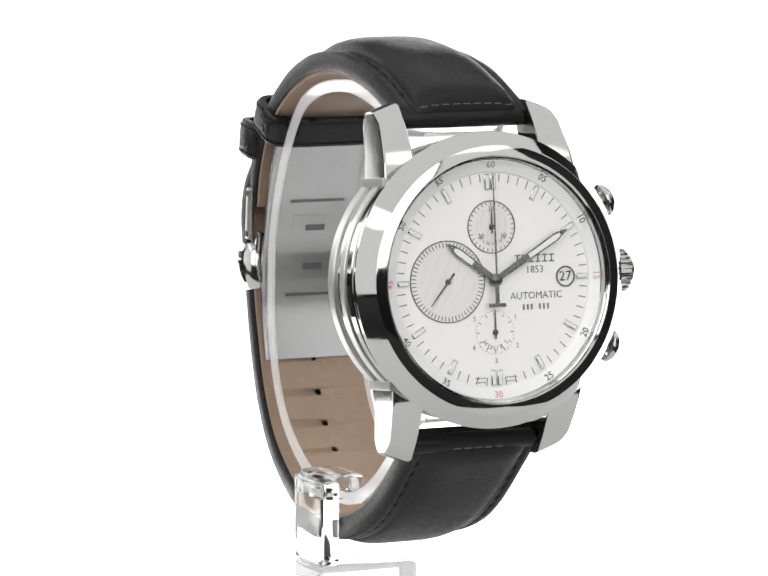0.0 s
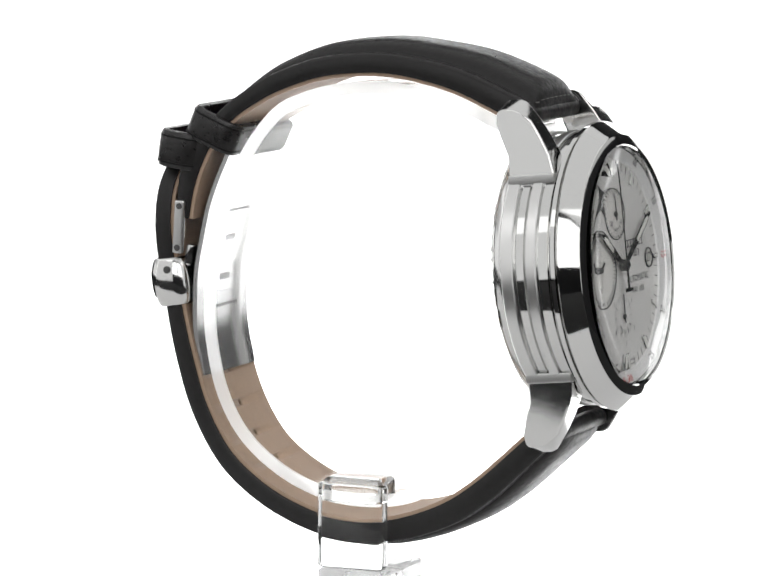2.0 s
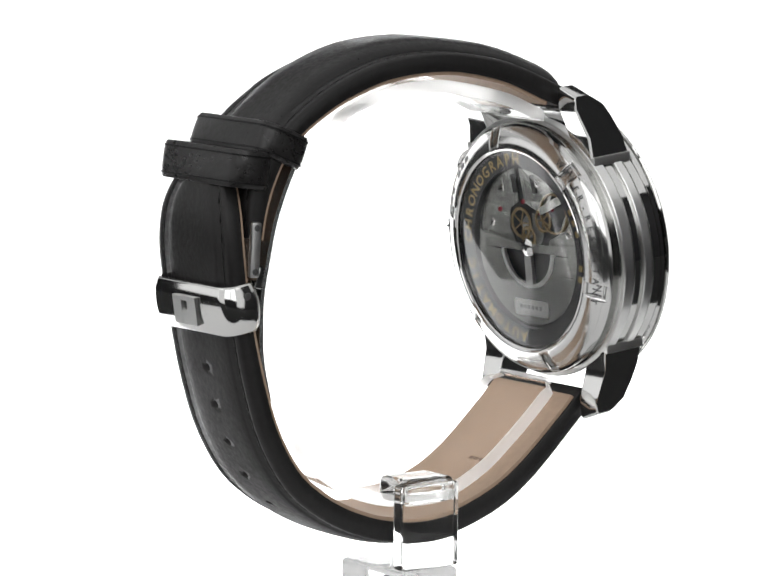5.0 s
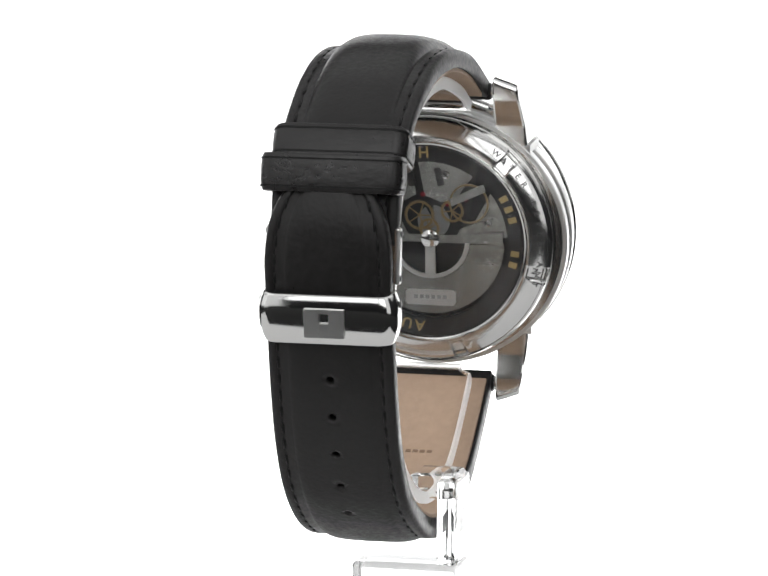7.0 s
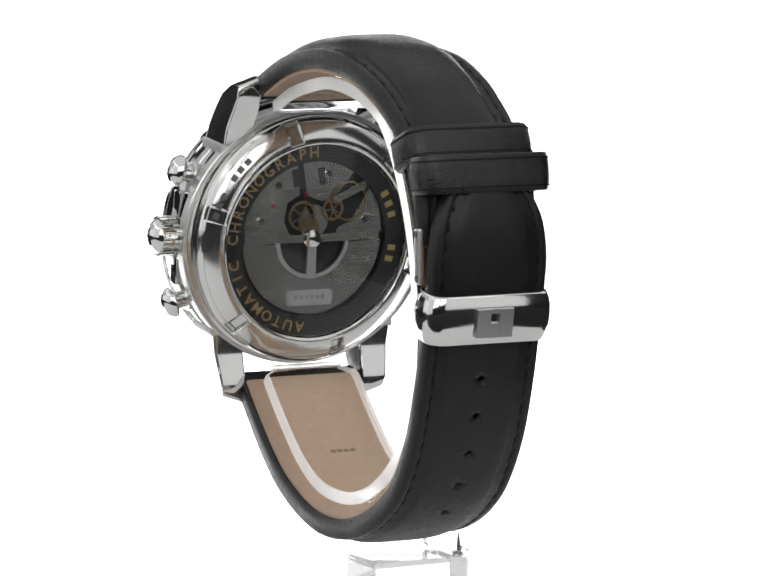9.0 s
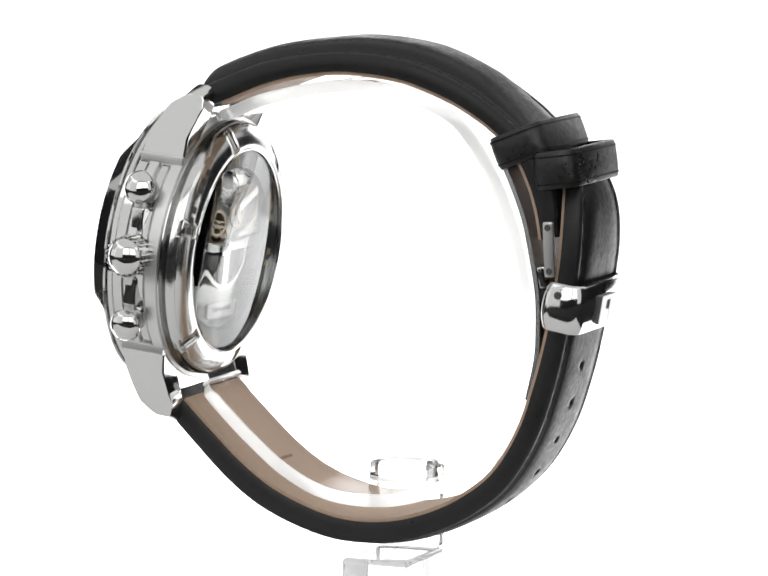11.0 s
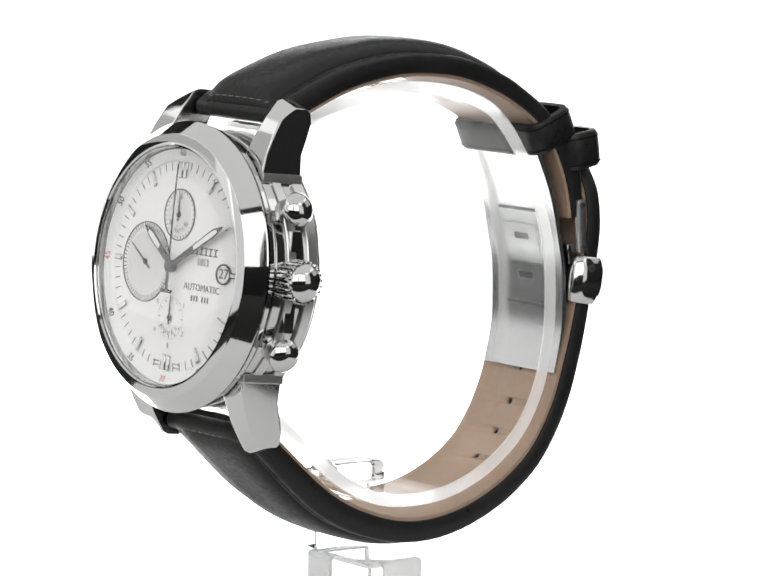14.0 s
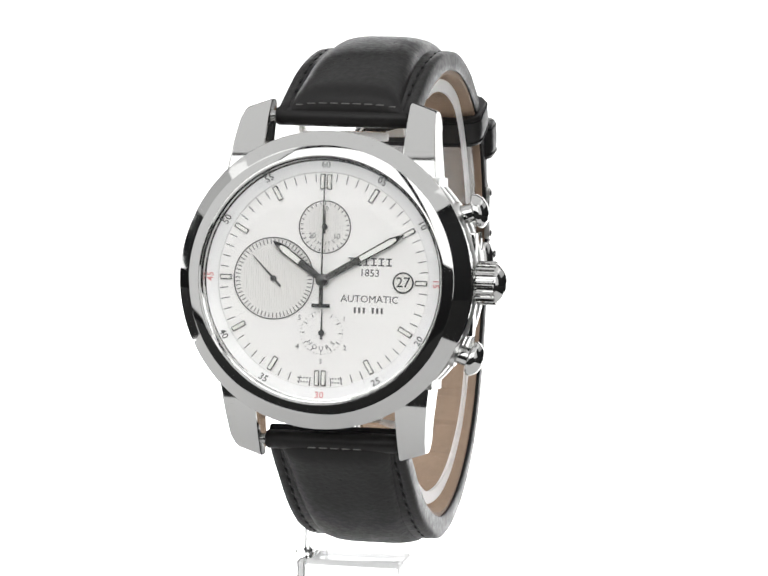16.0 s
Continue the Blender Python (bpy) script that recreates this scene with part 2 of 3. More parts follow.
def case_parts():
    oval = CASE @ Matrix.Diagonal((1.06, 1, 1, 1))          # the case middle swells at the flanks
    body = part("case", lathe([(16.5, -9.6), (19.3, -9.6), (19.4, -9.3), (19.4, -2.0), (16.5, -2.0)], 160), LUGS, watch, "polished steel case middle with turned grooves", m=oval)
    for lo, hi, r in ((-9.45, -7.55, 20.0), (-5.55, -3.95, 20.0)):
        part("band", lathe([(19.2, lo), (r - 0.15, lo), (r, lo + 0.15), (r, hi - 0.15), (r - 0.15, hi), (19.2, hi)], 160), SATIN, body, "satin raised band round the case", m=oval)
    part("groove", lathe([(19.3, -7.4), (19.62, -7.1), (19.62, -6.0), (19.3, -5.7), (19.1, -6.5)], 160), STEEL, body, "polished rib", m=oval)
    part("groove", lathe([(19.3, -3.8), (19.75, -3.6), (19.75, -2.2), (19.3, -2.05), (19.1, -3.0)], 160), STEEL, body, "polished rib", m=oval)
    part("bezel", lathe([(17.2, 0.8), (17.25, 2.3), (17.45, 2.5), (17.7, 2.48), (18.85, 2.16), (19.0, 2.02), (20.88, -0.4), (20.95, -0.6), (20.75, -0.8),
                         (20.2, -0.95), (20.2, -1.1), (20.65, -1.2), (20.65, -1.85), (20.4, -2.0), (16.6, -2.0), (16.6, 0.8)], 180),
         BEZEL, watch, "polished steel bezel with a broad sloping face", 28, CASE)
    part("crystal", lathe([(0, 2.7), (6, 2.67), (12, 2.58), (16.4, 2.42), (17.2, 2.2), (17.2, 1.7), (0, 1.7)], 128, False), GLASS, watch, "clear domed crystal", 40, CASE, False)
    outline = [(12.5, -2.3), (15.0, -2.3), (17.5, -2.9), (20.0, -4.1), (22.5, -5.6), (25.1, -7.5), (25.5, -8.4), (25.5, -10.6), (25.0, -11.0), (22.3, -11.1), (20.2, -10.4), (17.6, -9.4), (12.5, -9.3)]

    def lean(c):
        out = abs(c.x) > 12
        x = math.copysign(15.3 - max(0, c.y - 13) * 0.12, c.x) if out else c.x
        return Vector((x, c.y - (1.3 if out and c.y > 24 else 0.0), c.z))

    for sx in (-1, 1):
        for su in (-1, 1):
            bm = prism(outline, 10.0, 14.5, 0.36, 2, lean)
            lug = part("lug", bm, LUGS, watch, "smooth steel lug", 30, CASE @ Matrix.Diagonal((sx, su, 1, 1)))
            part("shoulder", box(13.0, 15.5, 13.5, 14.9, -9.35, -2.25, 0.2, 2), SATIN, lug, "stepped foot of the lug", 30, CASE @ Matrix.Diagonal((sx, su, 1, 1)))
    for su in (-1, 1):
        bm = bmesh.new()
        bmesh.ops.create_cone(bm, cap_ends=True, segments=20, radius1=0.75, radius2=0.75, depth=20.2)
        part("spring_bar", bm, STEEL, watch, "steel spring bar", m=CASE @ Matrix.Translation((0, su * 23.0, -8.9)) @ Matrix.Rotation(math.pi / 2, 4, "Y"))


def crown_parts():
    out = Matrix.Rotation(math.pi / 2, 4, "Y")          # the n axis of a lathe becomes +x
    at = CASE @ Matrix.Translation((20.0, 0.3, -5.3)) @ out
    crown = part("crown", lathe([(0, 5.2), (1.0, 5.1), (1.9, 4.7), (2.6, 4.0), (2.75, 3.7), (2.75, 0.9), (1.9, 0.6), (1.9, -1), (0, -1)], 48, False), STEEL, watch, "fluted steel crown", m=at)
    bm = bmesh.new()
    for i in range(22):
        a = 2 * math.pi * i / 22
        add(bm, box(-0.23, 0.23, 2.55, 3.1, 0.95, 3.75, 0.1, 1), Matrix.Rotation(a, 4, "Z"))
    part("fluting", bm, STEEL, crown, "fluted grip", m=at)
    for s in (-1, 1):
        turn = CASE @ Matrix.Translation((17.5, 9.4 * s, -5.1)) @ Matrix.Rotation(radians(17 * s), 4, "Z") @ out
        push = part("pusher", lathe([(0, 4.9), (0.9, 4.8), (1.7, 4.45), (2.3, 3.8), (2.5, 3.3), (2.4, 3.0), (2.1, 2.85), (1.35, 2.7), (1.35, -1.0), (0, -1.0)], 40, False), STEEL, watch, "domed steel chronograph pusher", 40, turn)
        part("collar", lathe([(1.4, 1.2), (1.9, 1.2), (2.0, 1.0), (2.0, -0.8), (1.4, -0.8)], 32), SATIN, push, m=turn)
    # guards that link the pushers and the crown
    for s in (-1, 1):
        part("crown_guard", box(19.2, 20.7, 3.0 if s > 0 else -7.3, 7.3 if s > 0 else -3.0, -6.3, -4.2, 0.3), STEEL, watch, "polished guard between crown and pusher", m=CASE)


def bar(w, h, t, bevel=0.06):
    return box(-w / 2, w / 2, -h / 2, h / 2, 0, t, bevel, 1)


def hand(name, outline, n, thick, mat, deg, label, parent=None, x=0, u=0):
    bm = bmesh.new()
    lo = [bm.verts.new((p, q, n)) for p, q in outline]
    f = bm.faces.new(lo)
    up = bmesh.ops.extrude_face_region(bm, geom=[f])
    bmesh.ops.translate(bm, vec=(0, 0, thick), verts=[v for v in up["geom"] if isinstance(v, bmesh.types.BMVert)])
    return part(name, bm, mat, parent or watch, label, 20, CASE @ spin(deg, x, u))


def ring_marks(r0, r1, count, width, n, skip=()):
    bm = bmesh.new()
    for i in range(count):
        if i in skip:
            continue
        add(bm, box(-width / 2, width / 2, r0, r1, n, n + 0.03), spin(360 * i / count))
    return bm


def dial_parts():
    dial = part("dial", lathe([(0, 0), (15.0, 0), (15.0, -0.5), (0, -0.5)], 128, False), DIAL, watch, "silver-white dial with three subdials", m=CASE)
    part("flange", lathe([(14.95, 0.02), (15.1, 0.25), (17.05, 0.9), (17.3, 1.0), (17.3, -0.4), (14.95, -0.4)], 128), FLANGE, watch, "pale chapter ring with minute numerals", m=CASE)
    part("inner_ring", lathe([(16.75, 0.85), (16.95, 1.6), (17.2, 1.65), (17.2, 0.8)], 128), STEEL, watch, "polished inner ring", m=CASE)
    part("minute_track", ring_marks(13.7, 14.85, 60, 0.13, 0.0, range(0, 60, 5)), SOFTINK, dial, "fine grey minute ticks", m=CASE)
    for h in range(12):
        places = ((-0.48, 0.48) if h in (0, 6) else (0,))
        for off in places:
            w = 0.78
            L = (2.2 if h in (0, 6) else 2.15 if h not in (3, 9) else 1.7)
            at = CASE @ spin(30 * h, 0, 0, 0) @ Matrix.Translation((off, 14.8 - L / 2, 0.0))
            ix = part("index", bar(w, L, 0.32, 0.1), STEEL, dial, "polished applied hour bar", m=at)
            part("inlay", bar(w - 0.34, L - 0.36, 0.06, 0.0), LUME, ix, "off-white lume", m=at @ Matrix.Translation((0, 0, 0.305)))
    names = ("60", "05", "10", "15", "20", "25", "30", "35", "40", "45", "50", "55")
    for i, text in enumerate(names):
        deg = 30 * i
        red = text in ("15", "30", "45")
        lean = Matrix.Rotation(radians(18.5), 4, "X")
        flip = Matrix.Rotation(math.pi, 4, "Z") if 3 < i < 9 else Matrix.Identity(4)
        part("numeral", words(text, 1.35, 0.01), REDINK if red else (GREYINK if text == "60" else INK), dial, "red minute numeral" if red else "black minute numeral",
             m=CASE @ spin(deg) @ Matrix.Translation((0, 16.05, 0.60)) @ lean @ flip)
    # subdials: a sunk disc, a rim, ticks, figures and a hand each
    for name, x, u, r, count in (("minute_subdial", 0, 7.4, 3.65, 30), ("seconds_subdial", -7.1, 0.0, 5.7, 60), ("hour_subdial", 0, -7.4, 3.0, 12)):
        at = CASE @ Matrix.Translation((x, u, 0))
        sub = part(name, lathe([(0, 0.02), (r, 0.02), (r, -0.2), (0, -0.2)], 96, False), GUILLOCHE if name != "hour_subdial" else DIAL, dial, "fine-ribbed silver subdial" if name != "hour_subdial" else "plain silver subdial", m=at)
        if name != "hour_subdial":
            part("rim", lathe([(r - 0.07, 0.01), (r - 0.07, 0.12), (r + 0.07, 0.12), (r + 0.07, 0.01)], 96), DARKSTEEL, sub, "dark fine rim", m=at)
            bm = bmesh.new()
            k = -r + 0.35
            lim = r - (1.15 if count == 60 else 0.9)
            while k < r - 0.3:
                if abs(k) < lim:
                    half = math.sqrt(lim * lim - k * k)
                    add(bm, box(k - 0.07, k + 0.07, -half, half, 0.0, 0.13))
                k += 0.34
            part("ribbing", bm, GUILLOCHE, sub, "fine vertical ribs", m=at)
        else:
            bm = bmesh.new()
            for i in range(36):
                add(bm, box(-0.13, 0.13, r - 0.04, r + 0.03, 0.02, 0.04), spin(10 * i))
            part("rim", bm, GREYINK, sub, "dashed grey circle", m=at)
        part("ticks", ring_marks(r - (0.85 if count == 60 else 0.55), r - 0.18, count, 0.12, 0.03), SOFTINK, sub, "fine grey ticks", m=at)
    for text, x, u, s in (("30", 0, 10.0, 1.0), ("20", -1.75, 6.15, 1.05), ("10", 1.75, 6.15, 1.05), ("5", -3.2, -5.4, 1.0), ("1", 3.2, -5.4, 1.0), ("4", -3.4, -9.4, 1.0), ("2", 3.4, -9.4, 1.0), ("3", 0, -11.4, 1.0)):
        part("numeral", words(text, s), GREYINK, dial, "small grey numeral", m=CASE @ Matrix.Translation((x, u, 0.16)))
    for text, r, u, step, size in (("MINUTES", 2.35, 7.4, 17, 0.72), ("HOURS", 2.2, -7.4, 25, 0.95)):
        bm = bmesh.new()
        for i, ch in enumerate(text):
            a = (i - (len(text) - 1) / 2) * step
            add(bm, words(ch, size), Matrix.Translation((0, u, 0.17)) @ Matrix.Rotation(radians(a), 4, "Z") @ Matrix.Translation((0, -r, 0)))
        part("lettering", bm, GREYINK, dial, "small curved print", m=CASE)
    part("lettering", words("1853", 1.45), INK, dial, "small black print", m=CASE @ Matrix.Translation((6.6, 1.15, 0.03)))
    part("lettering", words("AUTOMATIC", 1.42), SOFTINK, dial, "black print", m=CASE @ Matrix.Translation((6.7, -2.5, 0.03)))
    # the maker's mark and model as plain bars
    bm = bmesh.new()
    for i in range(6):
        add(bm, box(-3.1 + i * 1.08, -2.28 + i * 1.08, -0.56, -0.38, 0, 0.03))
        add(bm, box(-3.1 + i * 1.08, -2.28 + i * 1.08, 0.38, 0.56, 0, 0.03))
        add(bm, box(-2.79 + i * 1.08, -2.59 + i * 1.08, -0.38, 0.38, 0, 0.03))
    part("maker_mark", bm, SOFTINK, dial, "maker's mark as plain dark bars", m=CASE @ Matrix.Translation((6.6, 2.75, 0.02)))
    bm = bmesh.new()
    for i in (0, 1, 2, 4, 5, 6):
        add(bm, box(-2.2 + i * 0.64, -1.9 + i * 0.64, -0.4, 0.4, 0, 0.025))
        add(bm, box(-2.2 + i * 0.64, -1.9 + i * 0.64, -0.4, 0.4, 0, 0.025))
    part("model_mark", bm, GREYINK, dial, "model mark as plain grey bars", m=CASE @ Matrix.Translation((6.7, -4.05, 0.02)))
    for s in (-1, 1):
        bm = bmesh.new()
        for r in range(2):
            for k in range(4):
                add(bm, box(k * 0.42 - 0.8, k * 0.42 - 0.55, r * 0.55 - 0.35, r * 0.55 - 0.15, 0, 0.02))
        part("small_print", bm, GREYINK, dial, "tiny print as plain bars", m=CASE @ Matrix.Translation((2.45 * s, -14.0, 0.02)))
    win = part("date_window", lathe([(1.28, 0.02), (1.28, 0.2), (1.48, 0.2), (1.48, 0.02)], 48), DARKSTEEL, dial, "round date window with dark rim", m=CASE @ Matrix.Translation((11.4, 0, 0)))
    part("date_disc", lathe([(0, 0.05), (1.28, 0.05), (1.28, 0.0), (0, 0.0)], 32, False), LUME, win, "white date disc", m=CASE @ Matrix.Translation((11.4, 0, 0)))
    part("date_numeral", words("27", 2.0, 0.01), INK, win, "black date numeral", m=CASE @ Matrix.Translation((11.4, 0, 0.08)))
    # hands
    h = hand("hour_hand", [(-0.42, -0.6), (0.42, -0.6), (0.62, 7.0), (0.35, 8.2), (0, 9.0), (-0.35, 8.2), (-0.62, 7.0)], 0.55, 0.16, HANDS, -54, "polished steel hour hand")
    hand("inlay", [(-0.36, 4.2), (0.36, 4.2), (0.42, 6.9), (0.2, 7.7), (-0.2, 7.7), (-0.42, 6.9)], 0.70, 0.04, LUME, -54, "off-white lume", h)
    h = hand("minute_hand", [(-0.40, -0.8), (0.40, -0.8), (0.58, 11.2), (0.3, 12.5), (0, 13.4), (-0.3, 12.5), (-0.58, 11.2)], 0.85, 0.16, HANDS, 59.8, "polished steel minute hand")
    hand("inlay", [(-0.32, 6.2), (0.32, 6.2), (0.38, 11.1), (0.2, 12.0), (-0.2, 12.0), (-0.38, 11.1)], 1.0, 0.04, LUME, 59.8, "off-white lume", h)
    hand("chronograph_hand", [(-0.3, -3.3), (-1.3, -3.3), (-1.3, -3.85), (1.3, -3.85), (1.3, -3.3), (0.3, -3.3), (0.3, -1.0), (0.12, 0), (0.07, 14.6), (-0.07, 14.6), (-0.12, 0), (-0.3, -1.0)],
         1.15, 0.12, HANDS, 0, "thin steel chronograph hand with a crossbar tail")
    part("hub", lathe([(0, 1.6), (0.5, 1.55), (0.85, 1.3), (0.9, 0.4), (0, 0.4)], 32, False), HANDS, watch, "steel hand hub", m=CASE)
    for name, x, u, L, deg, tail in (("subdial_hand", 0, 7.4, 2.4, 0, 0.9), ("small_seconds_hand", -7.1, 0.0, 4.3, None, 1.5), ("subdial_hand", 0, -7.4, 3.3, 0, 0.9)):
        outline = [(-0.14, -tail), (0.14, -tail), (0.14, 0), (0.05, L), (-0.05, L), (-0.14, 0)]
        bm = bmesh.new()
        f = bm.faces.new([bm.verts.new((p, q, 0.25)) for p, q in outline])
        ext = bmesh.ops.extrude_face_region(bm, geom=[f])
        bmesh.ops.translate(bm, vec=(0, 0, 0.1), verts=[v for v in ext["geom"] if isinstance(v, bmesh.types.BMVert)])
        still = None if deg is None else CASE @ spin(deg, x, u)      # the running hand is keyed in motions()
        b = part(name, bm, DARKSTEEL, watch, "small dark running seconds hand" if deg is None else "small dark subdial hand", 20, still)
        part("hub", lathe([(0, 0.45), (0.3, 0.42), (0.42, 0.3), (0.42, 0.1), (0, 0.1)], 24, False), DARKSTEEL, b, m=still)


def back_parts():
    back = part("caseback", lathe([(15.1, -12.2), (15.2, -12.75), (15.7, -12.95), (17.2, -12.5), (18.6, -11.7), (19.2, -11.0), (19.3, -10.2), (18.8, -9.7), (18.6, -9.5), (15.1, -9.5)], 160),
                BACK, watch, "polished steel screw back with key notches", 40, CASE)
    cut = bmesh.new()
    for k in range(6):
        add(cut, box(-1.0, 1.0, -1.6, 1.6, -0.7, 1.5), CASE @ spin(15 + 60 * k) @ Matrix.Translation((0, 17.75, -12.18)) @ Matrix.Rotation(radians(30), 4, "X") @ Matrix.Rotation(math.pi, 4, "Y"))
    carve(cut, back)
    for r0, n0 in ((15.55, -12.93), (18.75, -11.55)):
        part("turned_line", lathe([(r0 - 0.1, n0), (r0, n0 - 0.12), (r0 + 0.1, n0), (r0, n0 + 0.2)], 160), STEEL, back, "fine turned ridge", m=CASE)
    part("back_crystal", lathe([(0, -12.6), (14.6, -12.6), (15.05, -12.4), (15.05, -11.6), (0, -11.6)], 96, False), GLASS, back, "clear display window", m=CASE, shadow=False)
    ring = part("printed_ring", lathe([(12.2, -11.2), (15.05, -11.2), (15.05, -9.6), (12.2, -9.6)], 96), BLACK, back, "black ring with gold lettering", m=CASE)
    see = CASE @ Matrix.Translation((0, 0, -11.23)) @ Matrix.Rotation(math.pi, 4, "Y")     # read from behind

    def curved(text, r, centre, step, size, outward=True):
        bm = bmesh.new()
        for i, ch in enumerate(text):
            if ch != " ":
                a = centre + (i - (len(text) - 1) / 2) * step
                add(bm, words(ch, size, 0.03), spin(a) @ Matrix.Translation((0, r, 0)))
        return bm

    part("lettering", curved("AUTOMATIC CHRONOGRAPH", 13.55, -88, 8.5, 2.35), GOLD, ring, "gold capitals", m=see)
    bm = bmesh.new()
    for i in (0, 1, 2, 5, 6):
        add(bm, box(-0.45, 0.45, 12.8, 14.1, -0.01, 0.02), spin(60 + i * 7.5))
    part("small_print", bm, GOLD, ring, "gold print as plain bars", m=see)
    tilt = Matrix.Rotation(radians(-30), 4, "X")
    for text, centre, step in (("WATER-RESISTANT", 74, 5.2),):
        bm = bmesh.new()
        for i, ch in enumerate(text):
            a = centre + (i - (len(text) - 1) / 2) * step
            add(bm, words(ch, 1.35, 0.02), spin(a) @ Matrix.Translation((0, 17.7, 1.02)) @ tilt)
        part("lettering", bm, DARKSTEEL, back, "engraved dark capitals", m=see)
    bm = bmesh.new()
    for i in range(7):
        if i not in (3,):
            add(bm, box(-0.5, 0.5, -0.45, 0.45, 0, 0.03), spin(-75 + i * 5.2) @ Matrix.Translation((0, 17.7, 1.02)) @ tilt)
    part("small_print", bm, DARKSTEEL, back, "engraved marks as plain bars", m=see)
    # the movement behind the window
    # base plate coloured black for the shade in the gaps
    mv = part("movement", lathe([(0, -9.7), (12.4, -9.7), (12.4, -9.0), (0, -9.0)], 96, False), BLACK, watch, "automatic movement seen through the back", m=CASE)

    def plate(poly, n0, n1):
        bm = bmesh.new()
        f = bm.faces.new([bm.verts.new((p, q, n0)) for p, q in poly])
        up = bmesh.ops.extrude_face_region(bm, geom=[f])
        bmesh.ops.translate(bm, vec=(0, 0, n1 - n0), verts=[v for v in up["geom"] if isinstance(v, bmesh.types.BMVert)])
        return bm

    arc = lambda r, a0, a1, k=28: [(r * math.sin(radians(a0 + (a1 - a0) * i / k)), r * math.cos(radians(a0 + (a1 - a0) * i / k))) for i in range(k + 1)]
    back_m = CASE @ Matrix.Translation((0, 0, -9.7)) @ Matrix.Rotation(math.pi, 4, "Y")
    part("bridge", plate(arc(12.0, -88, -14) + [(-2.2, 6.8), (-4.2, 5.6), (-4.6, 2.6), (-3.4, 0.4)], 0, 0.35), ROTOR, mv, "brushed train bridge", m=back_m)
    part("bridge", plate(arc(12.0, -9, 34) + [(4.2, 6.6), (1.8, 5.6), (-0.9, 6.6)], 0, 0.3), ROTOR, mv, "brushed upper bridge", m=back_m)
    part("bridge", plate(arc(12.0, 52, 88) + [(4.0, 0.4), (4.6, 1.6), (6.6, 2.4)], 0, 0.4), ROTOR, mv, "brushed side bridge", m=back_m)
    part("bridge", plate(arc(2.5, 0, 330, 24) + [(0, 0)], -0.2, 0.15), BRIDGE, mv, "dark middle bridge", m=back_m @ Matrix.Translation((0.4, 2.6, 0)))
    for x, u, r, teeth in ((-1.7, 3.6, 2.2, 36), (3.4, 4.4, 1.7, 28), (-0.2, 1.6, 1.5, 24)):
        bm = lathe([(r - 0.3, 0.42), (r - 0.3, 0.58), (r, 0.58), (r, 0.42)], 48)
        for k in range(teeth):
            add(bm, box(-0.07, 0.07, r - 0.05, r + 0.18, 0.43, 0.57), Matrix.Rotation(2 * math.pi * k / teeth, 4, "Z"))
        for k in range(5):
            add(bm, box(-0.09, 0.09, 0, r - 0.2, 0.44, 0.56), Matrix.Rotation(2 * math.pi * k / 5 + r, 4, "Z"))
        part("gear", bm, BRASS, mv, "gilt toothed wheel", m=back_m @ Matrix.Translation((x, u, 0)))
    for x, u in ((-8.6, 3.0), (-6.0, 8.4), (2.4, 9.9), (8.9, 2.6), (-9.9, 1.2)):
        sc = part("screw", lathe([(0, 0.55), (0.55, 0.53), (0.65, 0.42), (0.65, 0.3), (0, 0.3)], 20, False), STEEL, mv, "polished screw head", m=back_m @ Matrix.Translation((x, u, 0)))
        # the slot's shade is a black bar laid on the head
        part("slot", box(-0.5, 0.5, -0.09, 0.09, 0.5, 0.57), BLACK, sc, m=back_m @ Matrix.Translation((x, u, 0)) @ Matrix.Rotation(x, 4, "Z"))
    rotor = part("rotor", plate(arc(11.6, 92, 268) + arc(5.6, 262, 98), 0.5, 0.95), ROTOR, mv, "half-moon winding rotor", m=back_m)
    part("rotor_rim", plate(arc(6.1, 95, 265) + arc(5.5, 265, 95), 0.6, 1.15), SATIN, rotor, "bright inner rim", m=back_m)
    part("rotor_arm", plate([(-0.8, -5.9), (0.8, -5.9), (0.7, 1.0), (-0.7, 1.0)], 0.55, 1.1), SATIN, rotor, "bright spoke", m=back_m)
    part("rotor_wing", plate([(-11.4, -0.5), (11.4, -0.5), (11.2, 1.3), (3.0, 0.7), (-3.0, 0.7), (-11.2, 1.9)], 0.55, 0.9), ROTOR, rotor, m=back_m)
    part("maker_plate", plate([(-3.5, -10.3), (3.5, -10.3), (3.9, -9.9), (3.9, -8.3), (3.5, -7.9), (-3.5, -7.9), (-3.9, -8.3), (-3.9, -9.9)], 0.95, 1.05), SATIN, rotor, "pale plate with plain marks", m=back_m)
    bm = bmesh.new()
    for i in range(6):
        add(bm, box(-2.6 + i * 0.9, -2.0 + i * 0.9, -9.3, -8.7, 1.05, 1.08))
    part("small_print", bm, GREYINK, rotor, "marks as plain bars", m=back_m)
    part("hub", lathe([(0, 1.3), (0.9, 1.25), (1.4, 1.0), (1.4, 0), (0, 0)], 32, False), STEEL, rotor, m=back_m)
    part("balance_wheel", lathe([(2.8, 0.4), (2.8, 0.66), (3.05, 0.66), (3.05, 0.4)], 48), BRASS, mv, "gilt balance wheel", m=back_m @ Matrix.Translation((6.0, 5.6, 0)))
